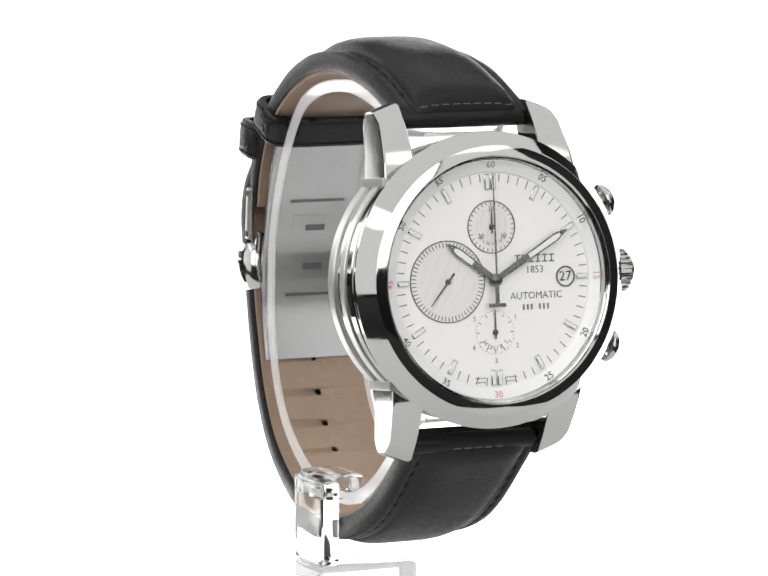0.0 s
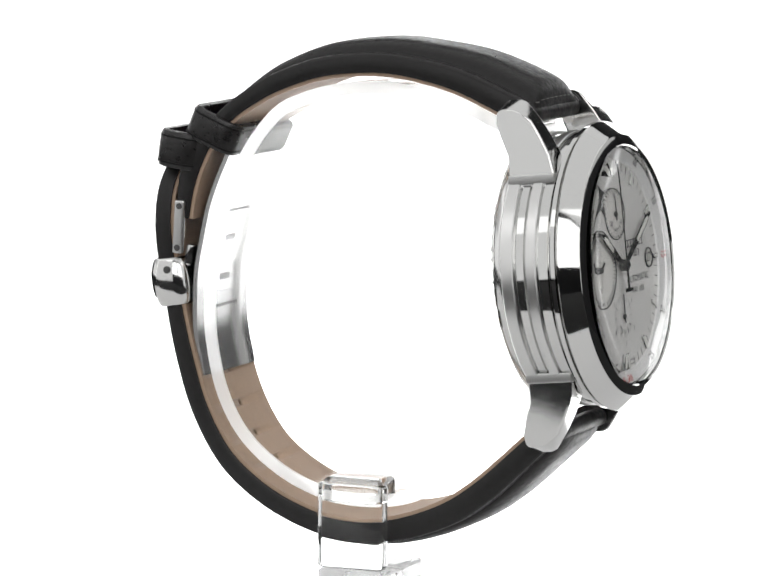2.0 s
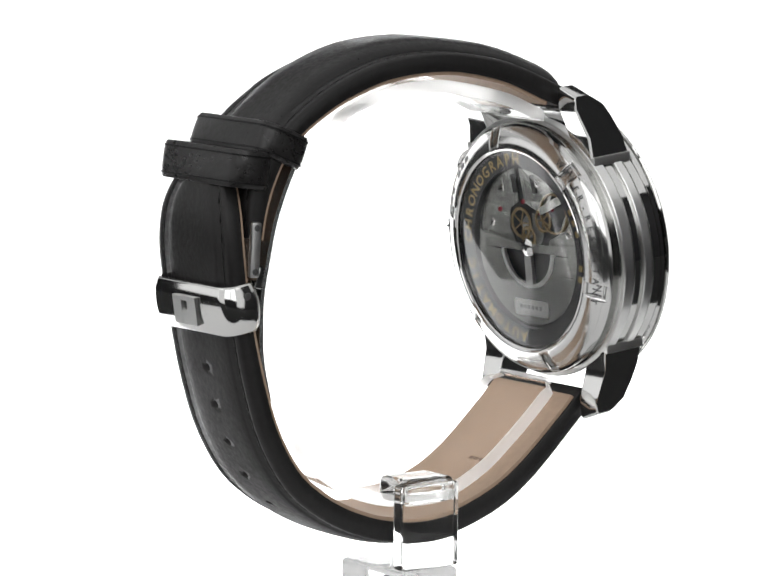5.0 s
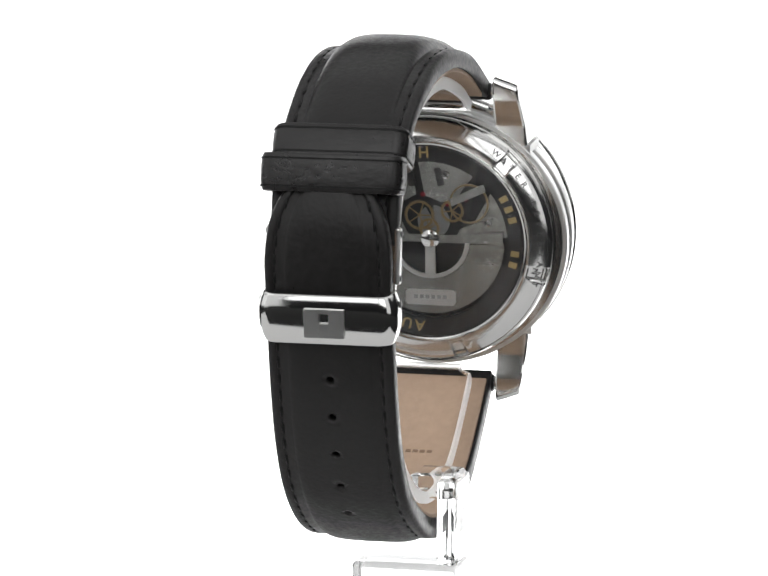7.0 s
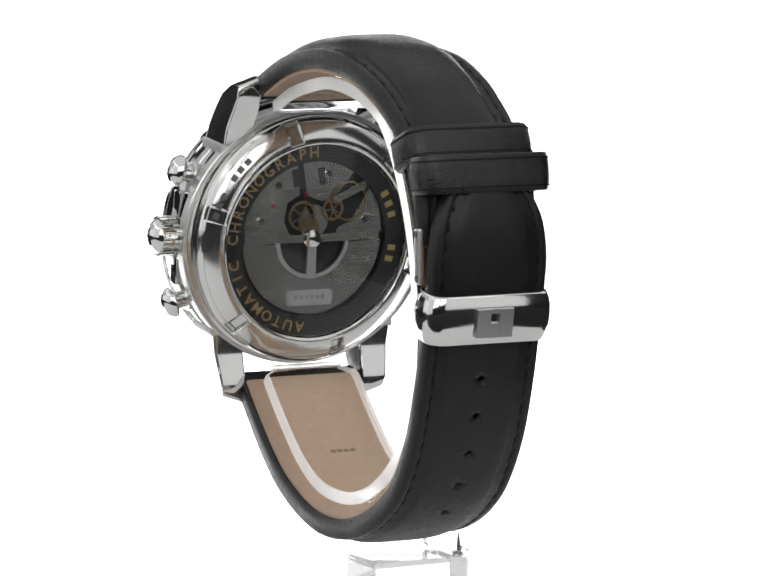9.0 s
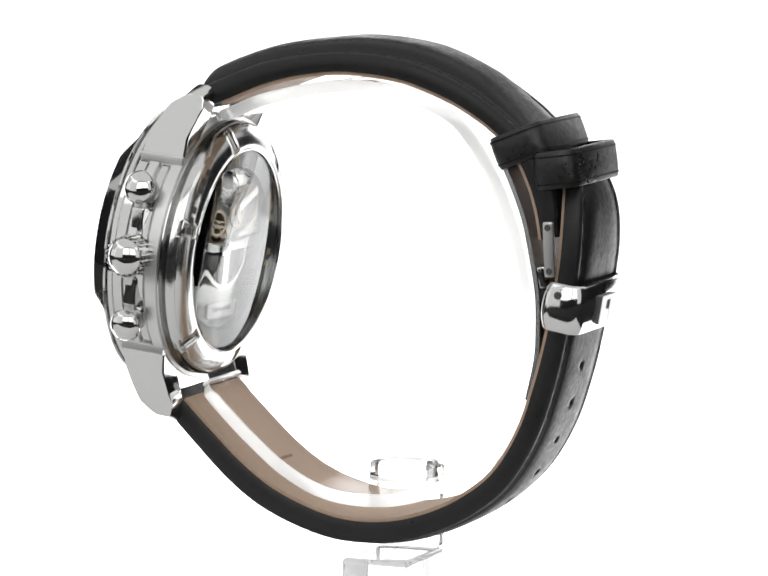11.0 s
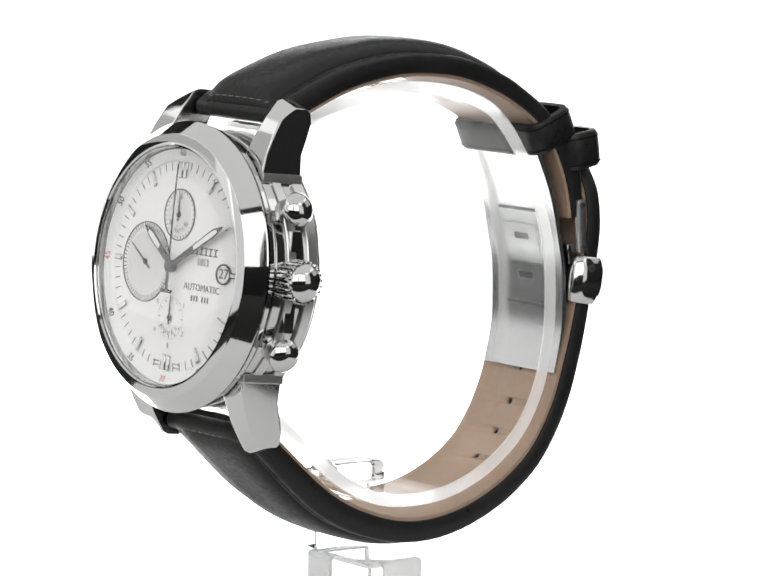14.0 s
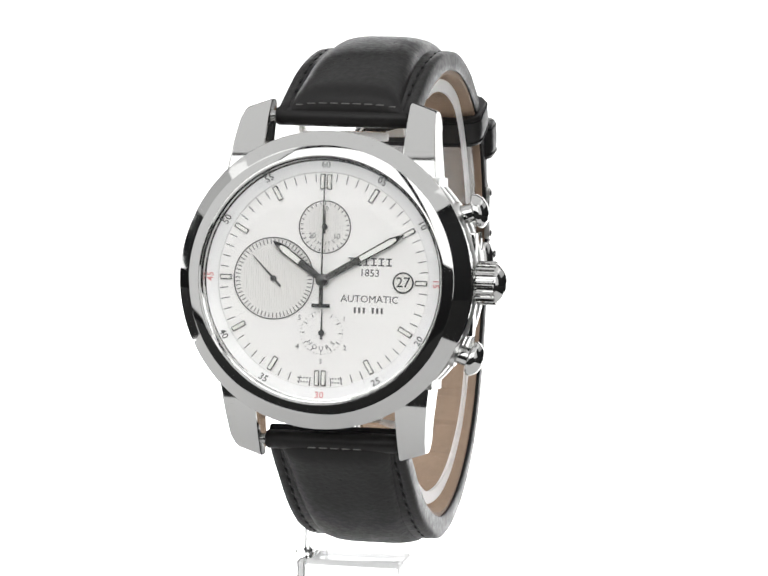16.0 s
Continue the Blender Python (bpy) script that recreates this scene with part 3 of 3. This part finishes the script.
    part("balance_bridge", plate([(3.4, 5.2), (8.8, 7.6), (8.4, 8.8), (3.0, 6.3)], 0.7, 0.9), ROTOR, mv, "small balance bridge", m=back_m)
    for x, u in ((-6.6, 5.2), (5.4, 6.2), (2.6, 5.4), (-1.2, 6.8)):
        part("jewel", lathe([(0, 0.5), (0.32, 0.5), (0.4, 0.35), (0, 0.35)], 20, False), RUBY, mv, "ruby jewel", m=back_m @ Matrix.Translation((x, u, 0)))
    # raised black bars in place of shaded slots
    for x, u in ((-3.0, 9.4), (1.4, 9.6)):
        part("slot", box(-0.55, 0.55, -1.4, 1.4, 0.3, 0.42, 0.1, 1), BLACK, mv, "raised bar coloured dark as slot shade", m=back_m @ Matrix.Translation((x, u, 0)) @ Matrix.Rotation(0.2, 4, "Z"))


case_parts()
crown_parts()
dial_parts()
back_parts()


# ---- the strap: curves in the side plane (y, height from the lens), thickness and width ----
def strap_section(row, s, length):
    edge, width, pad = row[2], row[3], row[4]
    half = width / 2
    pts = [(-half + 0.15, 0.0), (half - 0.15, 0.0), (half, 0.25), (half, edge - 0.5), (half - 0.3, edge - 0.1), (half - 0.9, edge), (half - 1.25, edge), (half - 1.55, edge - 0.22), (half - 1.85, edge)]
    inner = half - 1.9 - min(1.0, s / 20)          # the padding draws in from the edge away from the lugs
    for k in range(15):
        x = inner * math.cos(math.pi * k / 14)
        pts.append((x, edge + pad * max(0.0, 1 - abs(x / inner) ** 4) ** 0.6))
    pts += [(-half + 1.85, edge), (-half + 1.55, edge - 0.22), (-half + 1.25, edge), (-half + 0.9, edge), (-half + 0.3, edge - 0.1), (-half, edge - 0.5), (-half, 0.25)]
    return pts


def strap_parts():
    # rows: inner y, z, edge thickness, width, padding
    upper = [(-27.2, -31.0, 2.2, 19.6, 0.5), (-26.0, -30.75, 2.9, 19.6, 1.7), (-23.2, -29.8, 3.2, 19.6, 2.5), (-15.4, -26.6, 3.1, 19.6, 2.3), (-8, -24.9, 2.9, 19.5, 2.0), (-1.5, -24.5, 2.9, 19.3, 2.0),
             (6.5, -25.4, 2.9, 19.0, 1.9), (13.6, -27.8, 2.8, 18.8, 1.6), (18, -30.1, 2.6, 18.6, 1.2), (21.6, -32.6, 2.5, 18.5, 0.7), (24.6, -35.7, 2.5, 18.4, 0.4), (26.9, -40, 3.2, 18.4, 0.2),
             (28.2, -44, 2.7, 18.4, 0.1), (28.9, -48, 2.1, 18.4, 0.1)]
    lower = [(-30.7, -74.4, 2.6, 19.6, 0.5), (-29.2, -75.8, 3.2, 19.6, 1.3), (-26.0, -78.9, 3.3, 19.6, 1.3), (-19.3, -84.9, 3.5, 19.5, 1.2), (-13.5, -88.7, 3.5, 19.4, 1.1), (-6, -91.5, 3.4, 19.2, 1.0),
             (0.4, -92.3, 3.3, 18.9, 0.9), (7, -91.5, 3.2, 18.6, 0.8), (13.8, -89.0, 3.1, 18.4, 0.7), (19.4, -85.4, 3.0, 18.2, 0.6), (22.9, -81.6, 2.9, 18.2, 0.5), (26, -75.9, 2.9, 18.2, 0.5),
             (28.1, -69.5, 2.9, 18.2, 0.5), (29.4, -64.6, 2.8, 18.2, 0.4), (30.5, -59.5, 2.7, 18.2, 0.4), (31.5, -54, 2.8, 18.2, 0.4), (32.1, -49, 2.7, 18.2, 0.5), (32.1, -44, 2.6, 16.6, 0.5),
             (31.5, -39.8, 2.3, 12.5, 0.4), (31.0, -37.9, 2.0, 9.0, 0.2), (30.8, -37.2, 1.8, 6.5, 0.1)]
    up = part("strap_upper", sweep_band(upper, 90, strap_section), LEATHER, watch, "padded black leather strap piece", 50, WORLD)
    lo = part("strap_lower", sweep_band(lower, 130, strap_section, -1.0), LEATHER, watch, "long black leather strap piece with holes and a pointed tip", 50, WORLD)

    def lining(row, s, length):
        h = row[3] / 2 - 0.45
        return [(-h, -0.55), (h, -0.55), (h, 0.02), (-h, 0.02)]

    part("lining", sweep_band(upper[2:], 90, lining), LINING, up, "tan leather lining", 50, WORLD)
    low_lining = part("lining", sweep_band(lower[1:], 130, lining, -1.0), LINING, lo, "tan leather lining", 50, WORLD)
    for control, owner, flip in ((upper, up, 1.0), (lower, lo, -1.0)):
        c, s = spline(control, 44 if owner is lo else 24)
        nrm, tan = normals(c)
        bm = bmesh.new()
        for row, n, t in zip(c[2:-1], nrm[2:-1], tan[2:-1]):
            for side in (-1, 1):
                h = row[2] - 0.1
                p = Vector((skew(row[0]) + side * (row[3] / 2 - 1.55), row[0] + flip * n[0] * h, row[1] + flip * n[1] * h))
                ax = Vector((0, t[0], t[1]))
                up_v = Vector((0, flip * n[0], flip * n[1]))
                m = Matrix((Vector((1, 0, 0)), ax, up_v)).transposed().to_4x4()
                m.translation = p
                add(bm, box(-0.2, 0.2, -0.85, 0.85, -0.1, 0.12, 0.09, 1), m)
        tagged(part("stitching", bm, THREAD, owner, "black edge stitching", 50, WORLD), kind="stuff")
    for control, owner, flip in ((upper, up, 1.0), (lower, lo, -1.0)):
        c, s = spline(control, 200)
        nrm, tan = normals(c)
        i = min(range(200), key=lambda k: abs(s[k] - 0.5))
        row, n, t = c[i], nrm[i], tan[i]
        m = Matrix((Vector((1, 0, 0)), Vector((0, t[0], t[1])), Vector((0, flip * n[0], flip * n[1])))).transposed().to_4x4()
        m.translation = (skew(row[0]), row[0], row[1])
        bm = bmesh.new()
        inner = row[3] / 2 - 2.0
        for k in range(9):
            x = -6.6 + 1.65 * k
            h = row[2] + row[4] * max(0.0, 1 - abs(x / inner) ** 4) ** 0.6
            add(bm, box(x - 0.62, x + 0.62, -0.14, 0.14, h - 0.1, h + 0.07, 0.06, 1), m.copy())
        tagged(part("stitching", bm, GREYTHREAD, owner, "worn grey cross stitching", 50, WORLD), kind="stuff")
    for su, owner in ((1, up), (-1, lo)):
        roll = lathe([(0, -9.6), (1.1, -9.6), (1.35, -9.3), (1.4, -5), (1.4, 5), (1.35, 9.3), (1.1, 9.6), (0, 9.6)], 32, False)
        part("rolled_end", roll, LEATHER, owner, "leather end rolled round the spring bar", 50, CASE @ Matrix.Translation((0.1, su * 23.0, -8.7)) @ Matrix.Rotation(math.pi / 2, 4, "Y"))
    # a stamp in the lining of the lower piece, as plain bars
    c, s = spline(lower, 400)
    nrm, tan = normals(c)
    i = min(range(400), key=lambda k: abs(c[k, 0] + 17.5) + (0 if c[k, 1] < -60 else 99))
    row, n, t = c[i], nrm[i], tan[i]
    m = Matrix((Vector((1, 0, 0)), Vector((0, t[0], t[1])), Vector((0, -n[0], -n[1])))).transposed().to_4x4()
    m.translation = (skew(row[0]), row[0], row[1])
    bm = bmesh.new()
    for k in range(4):
        add(bm, box(-3.6 + k * 1.1, -2.8 + k * 1.1, -0.3, 0.3, -0.62, -0.5))
    part("stamp", bm, STAMP, low_lining, "small dark stamp as plain bars", m=WORLD @ m)
    # adjusting holes along the middle of the lower piece
    c, s = spline(lower, 400)
    nrm, tan = normals(c)
    cut = bmesh.new()
    for z in (-67.6, -73.3, -79.0, -84.4, -88.9):
        i = min((k for k in range(400) if c[k, 0] > 5), key=lambda k: abs(c[k, 1] - nrm[k, 1] * (c[k, 2] + c[k, 4]) - z))
        row, n, t = c[i], nrm[i], tan[i]
        m = Matrix((Vector((1, 0, 0)), Vector((0, t[0], t[1])), Vector((0, -n[0], -n[1])))).transposed().to_4x4()
        m.translation = (skew(row[0]), row[0], row[1])
        add(cut, lathe([(0, 6.0), (0.62, 6.0), (0.62, -3.0), (0, -3.0)], 14, False), WORLD @ m)
    carve(cut, lo, low_lining)


def frame_at(y, z, deg):
    """A pose on the strap: x across, local y along the strap (towards the top), local z outwards at deg from +y."""
    a = radians(deg)
    out = Vector((0, math.cos(a), math.sin(a)))
    along = Vector((0, -math.sin(a), math.cos(a)))
    m = Matrix((Vector((1, 0, 0)), along, out)).transposed().to_4x4()
    m.translation = (skew(y), y, z)
    return WORLD @ m


def loop_band(hx, hz, width, thick, r=1.2, bow=0.0, barrel=0.0, power=3.0, dome=0.45):
    """A leather or metal loop: a rounded rectangle tube round the local y axis."""
    def rounded(a, b, rad):
        pts = []
        for cx, cz, a0 in ((a - rad, b - rad, 0), (-a + rad, b - rad, 90), (-a + rad, -b + rad, 180), (a - rad, -b + rad, 270)):
            for k in range(6):
                t = radians(a0 + 18 * k)
                pts.append((cx + rad * math.cos(t), cz + rad * math.sin(t)))
        return pts
    bm = bmesh.new()
    out, inn = rounded(hx, hz, r), rounded(hx - thick, hz - thick, max(0.3, r - thick))
    lift = lambda p: bow * (1 - (p[0] / hx) ** 2) * (1 if p[1] > 0 else 0)
    rings = []
    stops = [-1, -0.97, -0.9, -0.8, -0.67, -0.5, -0.33, -0.16, 0, 0.16, 0.33, 0.5, 0.67, 0.8, 0.9, 0.97, 1]
    for f in stops:
        g = barrel * abs(f) ** power + (0.15 if abs(f) == 1 else 0.0)
        y = width / 2 * f
        rings.append([bm.verts.new((p[0] * (1 - g / hx), y, p[1] * (1 - dome * g / hz) + lift(p))) for p in out])
    for y in (width / 2, -width / 2):
        rings.append([bm.verts.new((p[0] * (1 - barrel / hx), y, p[1] * (1 - dome * barrel / hz) + lift(p))) for p in inn])
    for a, b in zip(rings, rings[1:] + rings[:1]):
        for i in range(len(a)):
            j = (i + 1) % len(a)
            bm.faces.new((a[i], a[j], b[j], b[i]))
    return bm


def clasp_parts():
    for hx, hz, width, at, label in ((10.3, 3.4, 5.6, frame_at(30.7, -37.6, 8), "black leather keeper loop"), (9.9, 4.3, 4.9, frame_at(24.9, -34.4, 22), "loose black leather keeper loop")):
        loop = part("keeper", loop_band(hx, hz, width, 1.0, 2.2, 0.35, 0.35), KEEPER, watch, label, 40, at)
        for y in (-0.36, 0.36):
            part("crease", loop_band(hx + 0.02, hz + 0.03, 0.26, 0.3, 2.2, 0.35), THREAD, loop, "creased line", 40, at @ Matrix.Translation((0, y * width, 0)))
    blade = [(22.0, -35.6, 0.8, 0), (23.3, -38.4, 0.8, 0), (24.9, -42.0, 0.8, 0), (26.3, -46, 0.8, 0), (27.4, -51, 0.8, 0), (28.3, -56, 0.8, 0), (28.5, -61, 0.8, 0), (28.3, -66, 0.8, 0), (27.0, -72.2, 0.8, 0)]

    def strip(row, s, length):
        h = 8.2
        return [(-h, 0.0), (h, 0.0), (h, 0.7), (-h, 0.7)]

    b = part("clasp_blade", sweep_band(blade, 40, strip, -1.0), BLADE, watch, "curved steel folding clasp blade", 50, WORLD)
    c, s = spline(blade, 60)
    nrm, tan = normals(c)

    def on_blade(f):
        i = int(f * 59)
        n, t = nrm[i], tan[i]
        m = Matrix((Vector((1, 0, 0)), Vector((0, t[0], t[1])), Vector((0, -n[0], -n[1])))).transposed().to_4x4()
        m.translation = (skew(c[i, 0]), c[i, 0], c[i, 1])
        return WORLD @ m

    # raised plates on the inner face of the blade, dark ones coloured as recess shade
    for f, w, h in ((0.33, 9.0, 0.5), (0.45, 7.5, 4.2), (0.62, 7.5, 4.2), (0.74, 9.0, 0.5)):
        part("clasp_plate", box(-w / 2, w / 2, -h / 2, h / 2, 0.6, 0.78, 0.05, 1), BLADE if h > 1 else NOTCH, b, "small plate on the clasp", m=on_blade(f))
    # no cut here: a dark bar stands for the slot's shade
    for f in (0.45, 0.62):
        part("clasp_slot", box(-1.6, 1.6, -0.5, 0.5, 0.7, 0.82, 0.04, 1), NOTCH, b, "raised bar coloured dark as slot shade", m=on_blade(f))
    part("clasp_bar", box(-8.8, 8.8, -1.6, 1.6, -1.6, -0.4, 0.3), STEEL, b, "steel hinge bar", m=on_blade(0.52))
    for s in (-1, 1):
        link = part("side_link", box(9.35 * s - 0.45, 9.35 * s + 0.45, -4.1, 4.1, -0.85, 0.85, 0.4, 2), SATIN, watch, "steel clasp link with two pins", m=frame_at(30.3, -49.3, 3))
        for y in (-3.2, 3.2):
            part("pin", lathe([(0, 0.62), (0.42, 0.6), (0.5, 0.45), (0, 0.4)], 16, False), DARKSTEEL, link, m=frame_at(30.3, -49.3, 3) @ Matrix.Translation((9.35 * s, y, 0)) @ Matrix.Rotation(s * math.pi / 2, 4, "Y"))
    at = frame_at(32.1, -57.9, -9)
    buckle = part("buckle", loop_band(10.2, 3.3, 7.4, 0.7, 2.2, 0.65, 0.8, 2.4, 0.75), BUCKLE, watch, "polished steel buckle band with a raised emblem", 60, at)
    bm = box(-2.9, -0.7, -2.4, 1.9, 3.4, 4.08, 0.06, 1)
    add(bm, box(0.7, 2.9, -2.4, 1.9, 3.4, 4.08, 0.06, 1))
    add(bm, box(-0.72, 0.72, 1.2, 1.9, 3.4, 4.06))
    add(bm, box(-0.72, 0.72, -2.4, -0.3, 3.4, 4.05))
    part("emblem", bm, SATIN, buckle, "raised square emblem", m=at)
    for s in (-1, 1):
        part("screw", lathe([(0, 0.25), (0.5, 0.22), (0.6, 0.0), (0, -0.2)], 20, False), DARKSTEEL, buckle, "side screw", m=at @ Matrix.Translation((10.1 * s, 1.9, -0.4)) @ Matrix.Rotation(s * math.pi / 2, 4, "Y"))


strap_parts()
clasp_parts()

# ---- the clear stand ----
stand = tagged(new("watch_stand"), "clear acrylic watch stand with a C-shaped collar inside the strap", "display stand")


def stand_parts():
    ring = [(-25.2, -31.8, 1.2, 0), (-21.5, -30.3, 1.2, 0), (-16.8, -28.4, 1.2, 0), (-8, -26.4, 1.2, 0), (-1.5, -25.9, 1.2, 0), (6.5, -26.9, 1.2, 0), (13, -29.2, 1.2, 0), (16.6, -32.0, 1.2, 0), (20.3, -37, 1.2, 0), (23.8, -44, 1.2, 0),
            (26.2, -52, 1.2, 0), (26.8, -60, 1.2, 0), (26.4, -67, 1.2, 0), (24.4, -75, 1.2, 0), (20.4, -81.6, 1.2, 0), (14, -86.6, 1.2, 0), (7, -89.4, 1.2, 0), (0, -90.2, 1.2, 0),
            (-7, -89.4, 1.2, 0), (-13.5, -86.4, 1.2, 0), (-19.0, -82.2, 1.2, 0), (-24.0, -77.7, 1.2, 0), (-27.4, -74.3, 1.2, 0)]

    def strip(row, s, length):
        end = min(s, length - s)
        h = 7.3 if end > 2 else 7.3 - 2 + math.sqrt(max(0.0, 4 - (2 - end) ** 2))
        d = 1.8 * min(1.0, 0.45 + end / 4)
        return [(-h, 0.0), (h, 0.0), (h, -d), (-h, -d)]

    collar = part("collar", sweep_band(ring, 120, strip), THIN, stand, "clear C-shaped collar", 40, WORLD, False)
    for side in (-1, 1):
        def rim(row, s, length):
            end = min(s, length - s)
            h = 7.35 if end > 2 else 7.35 - 2 + math.sqrt(max(0.0, 4 - (2 - end) ** 2))
            d = 1.85 * min(1.0, 0.45 + end / 4)
            return [(side * h, 0.05), (side * (h + 0.4), 0.05), (side * (h + 0.4), -d), (side * h, -d)]
        part("rim", sweep_band(ring, 120, rim), FROST, collar, "frosted white edge", 40, WORLD, False)
    c, _ = spline(ring, 120)
    nrm, tan = normals(c)
    for i, side in ((0, 1), (-1, -1)):
        m = Matrix((Vector((1, 0, 0)), Vector((0, tan[i][0] * side, tan[i][1] * side)), Vector((0, nrm[i][0], nrm[i][1])))).transposed().to_4x4()
        m.translation = (skew(c[i, 0]), c[i, 0], c[i, 1])
        part("rim", box(-5.8, 5.8, -0.75, -0.05, -1.3, 0.0, 0.3, 2), FROST, collar, "frosted white end", 40, WORLD @ m, False)
    part("post", box(-12.2, -9.4, -5.3, 5.3, -99.2, -86.2, 0.7, 3), ACRYLIC, stand, "clear flat post", 40, WORLD, False)
    part("arm", box(-11.9, -4.9, -4.7, 4.7, -89.2, -85.4, 1.2, 4), ACRYLIC, stand, "clear rounded arm over the strap edge", 40, WORLD, False)
    part("base", box(-12.2, 3.6, -5.3, 5.3, -115.0, -99.3, 0.9, 3), ACRYLIC, stand, "clear base block", 40, WORLD, False)


stand_parts()


# ---- the turntable's slow turn ----
def motions():
    turn = [25.53, 45.95, 66.12, 86.2, 106.28, 126.36, 146.47, 166.74, 187.0, 207.16, 227.24, 247.3, 267.42, 287.55, 307.85, 328.1, 348.0]
    for thing in (watch, stand):
        walk(thing, [(float(t), pose(0, 0, 0, 0, 0, a)) for t, a in enumerate(turn)])
    # the small seconds hand goes six degrees a second
    rows = []
    for t in range(0, 17, 4):
        m = CASE_POSE @ spin(220 + 6 * t, -7.1, 0.0)
        m.translation = m.translation * 0.001
        rows.append((float(t), m))
    walk(bpy.data.objects["small_seconds_hand"], rows)


motions()
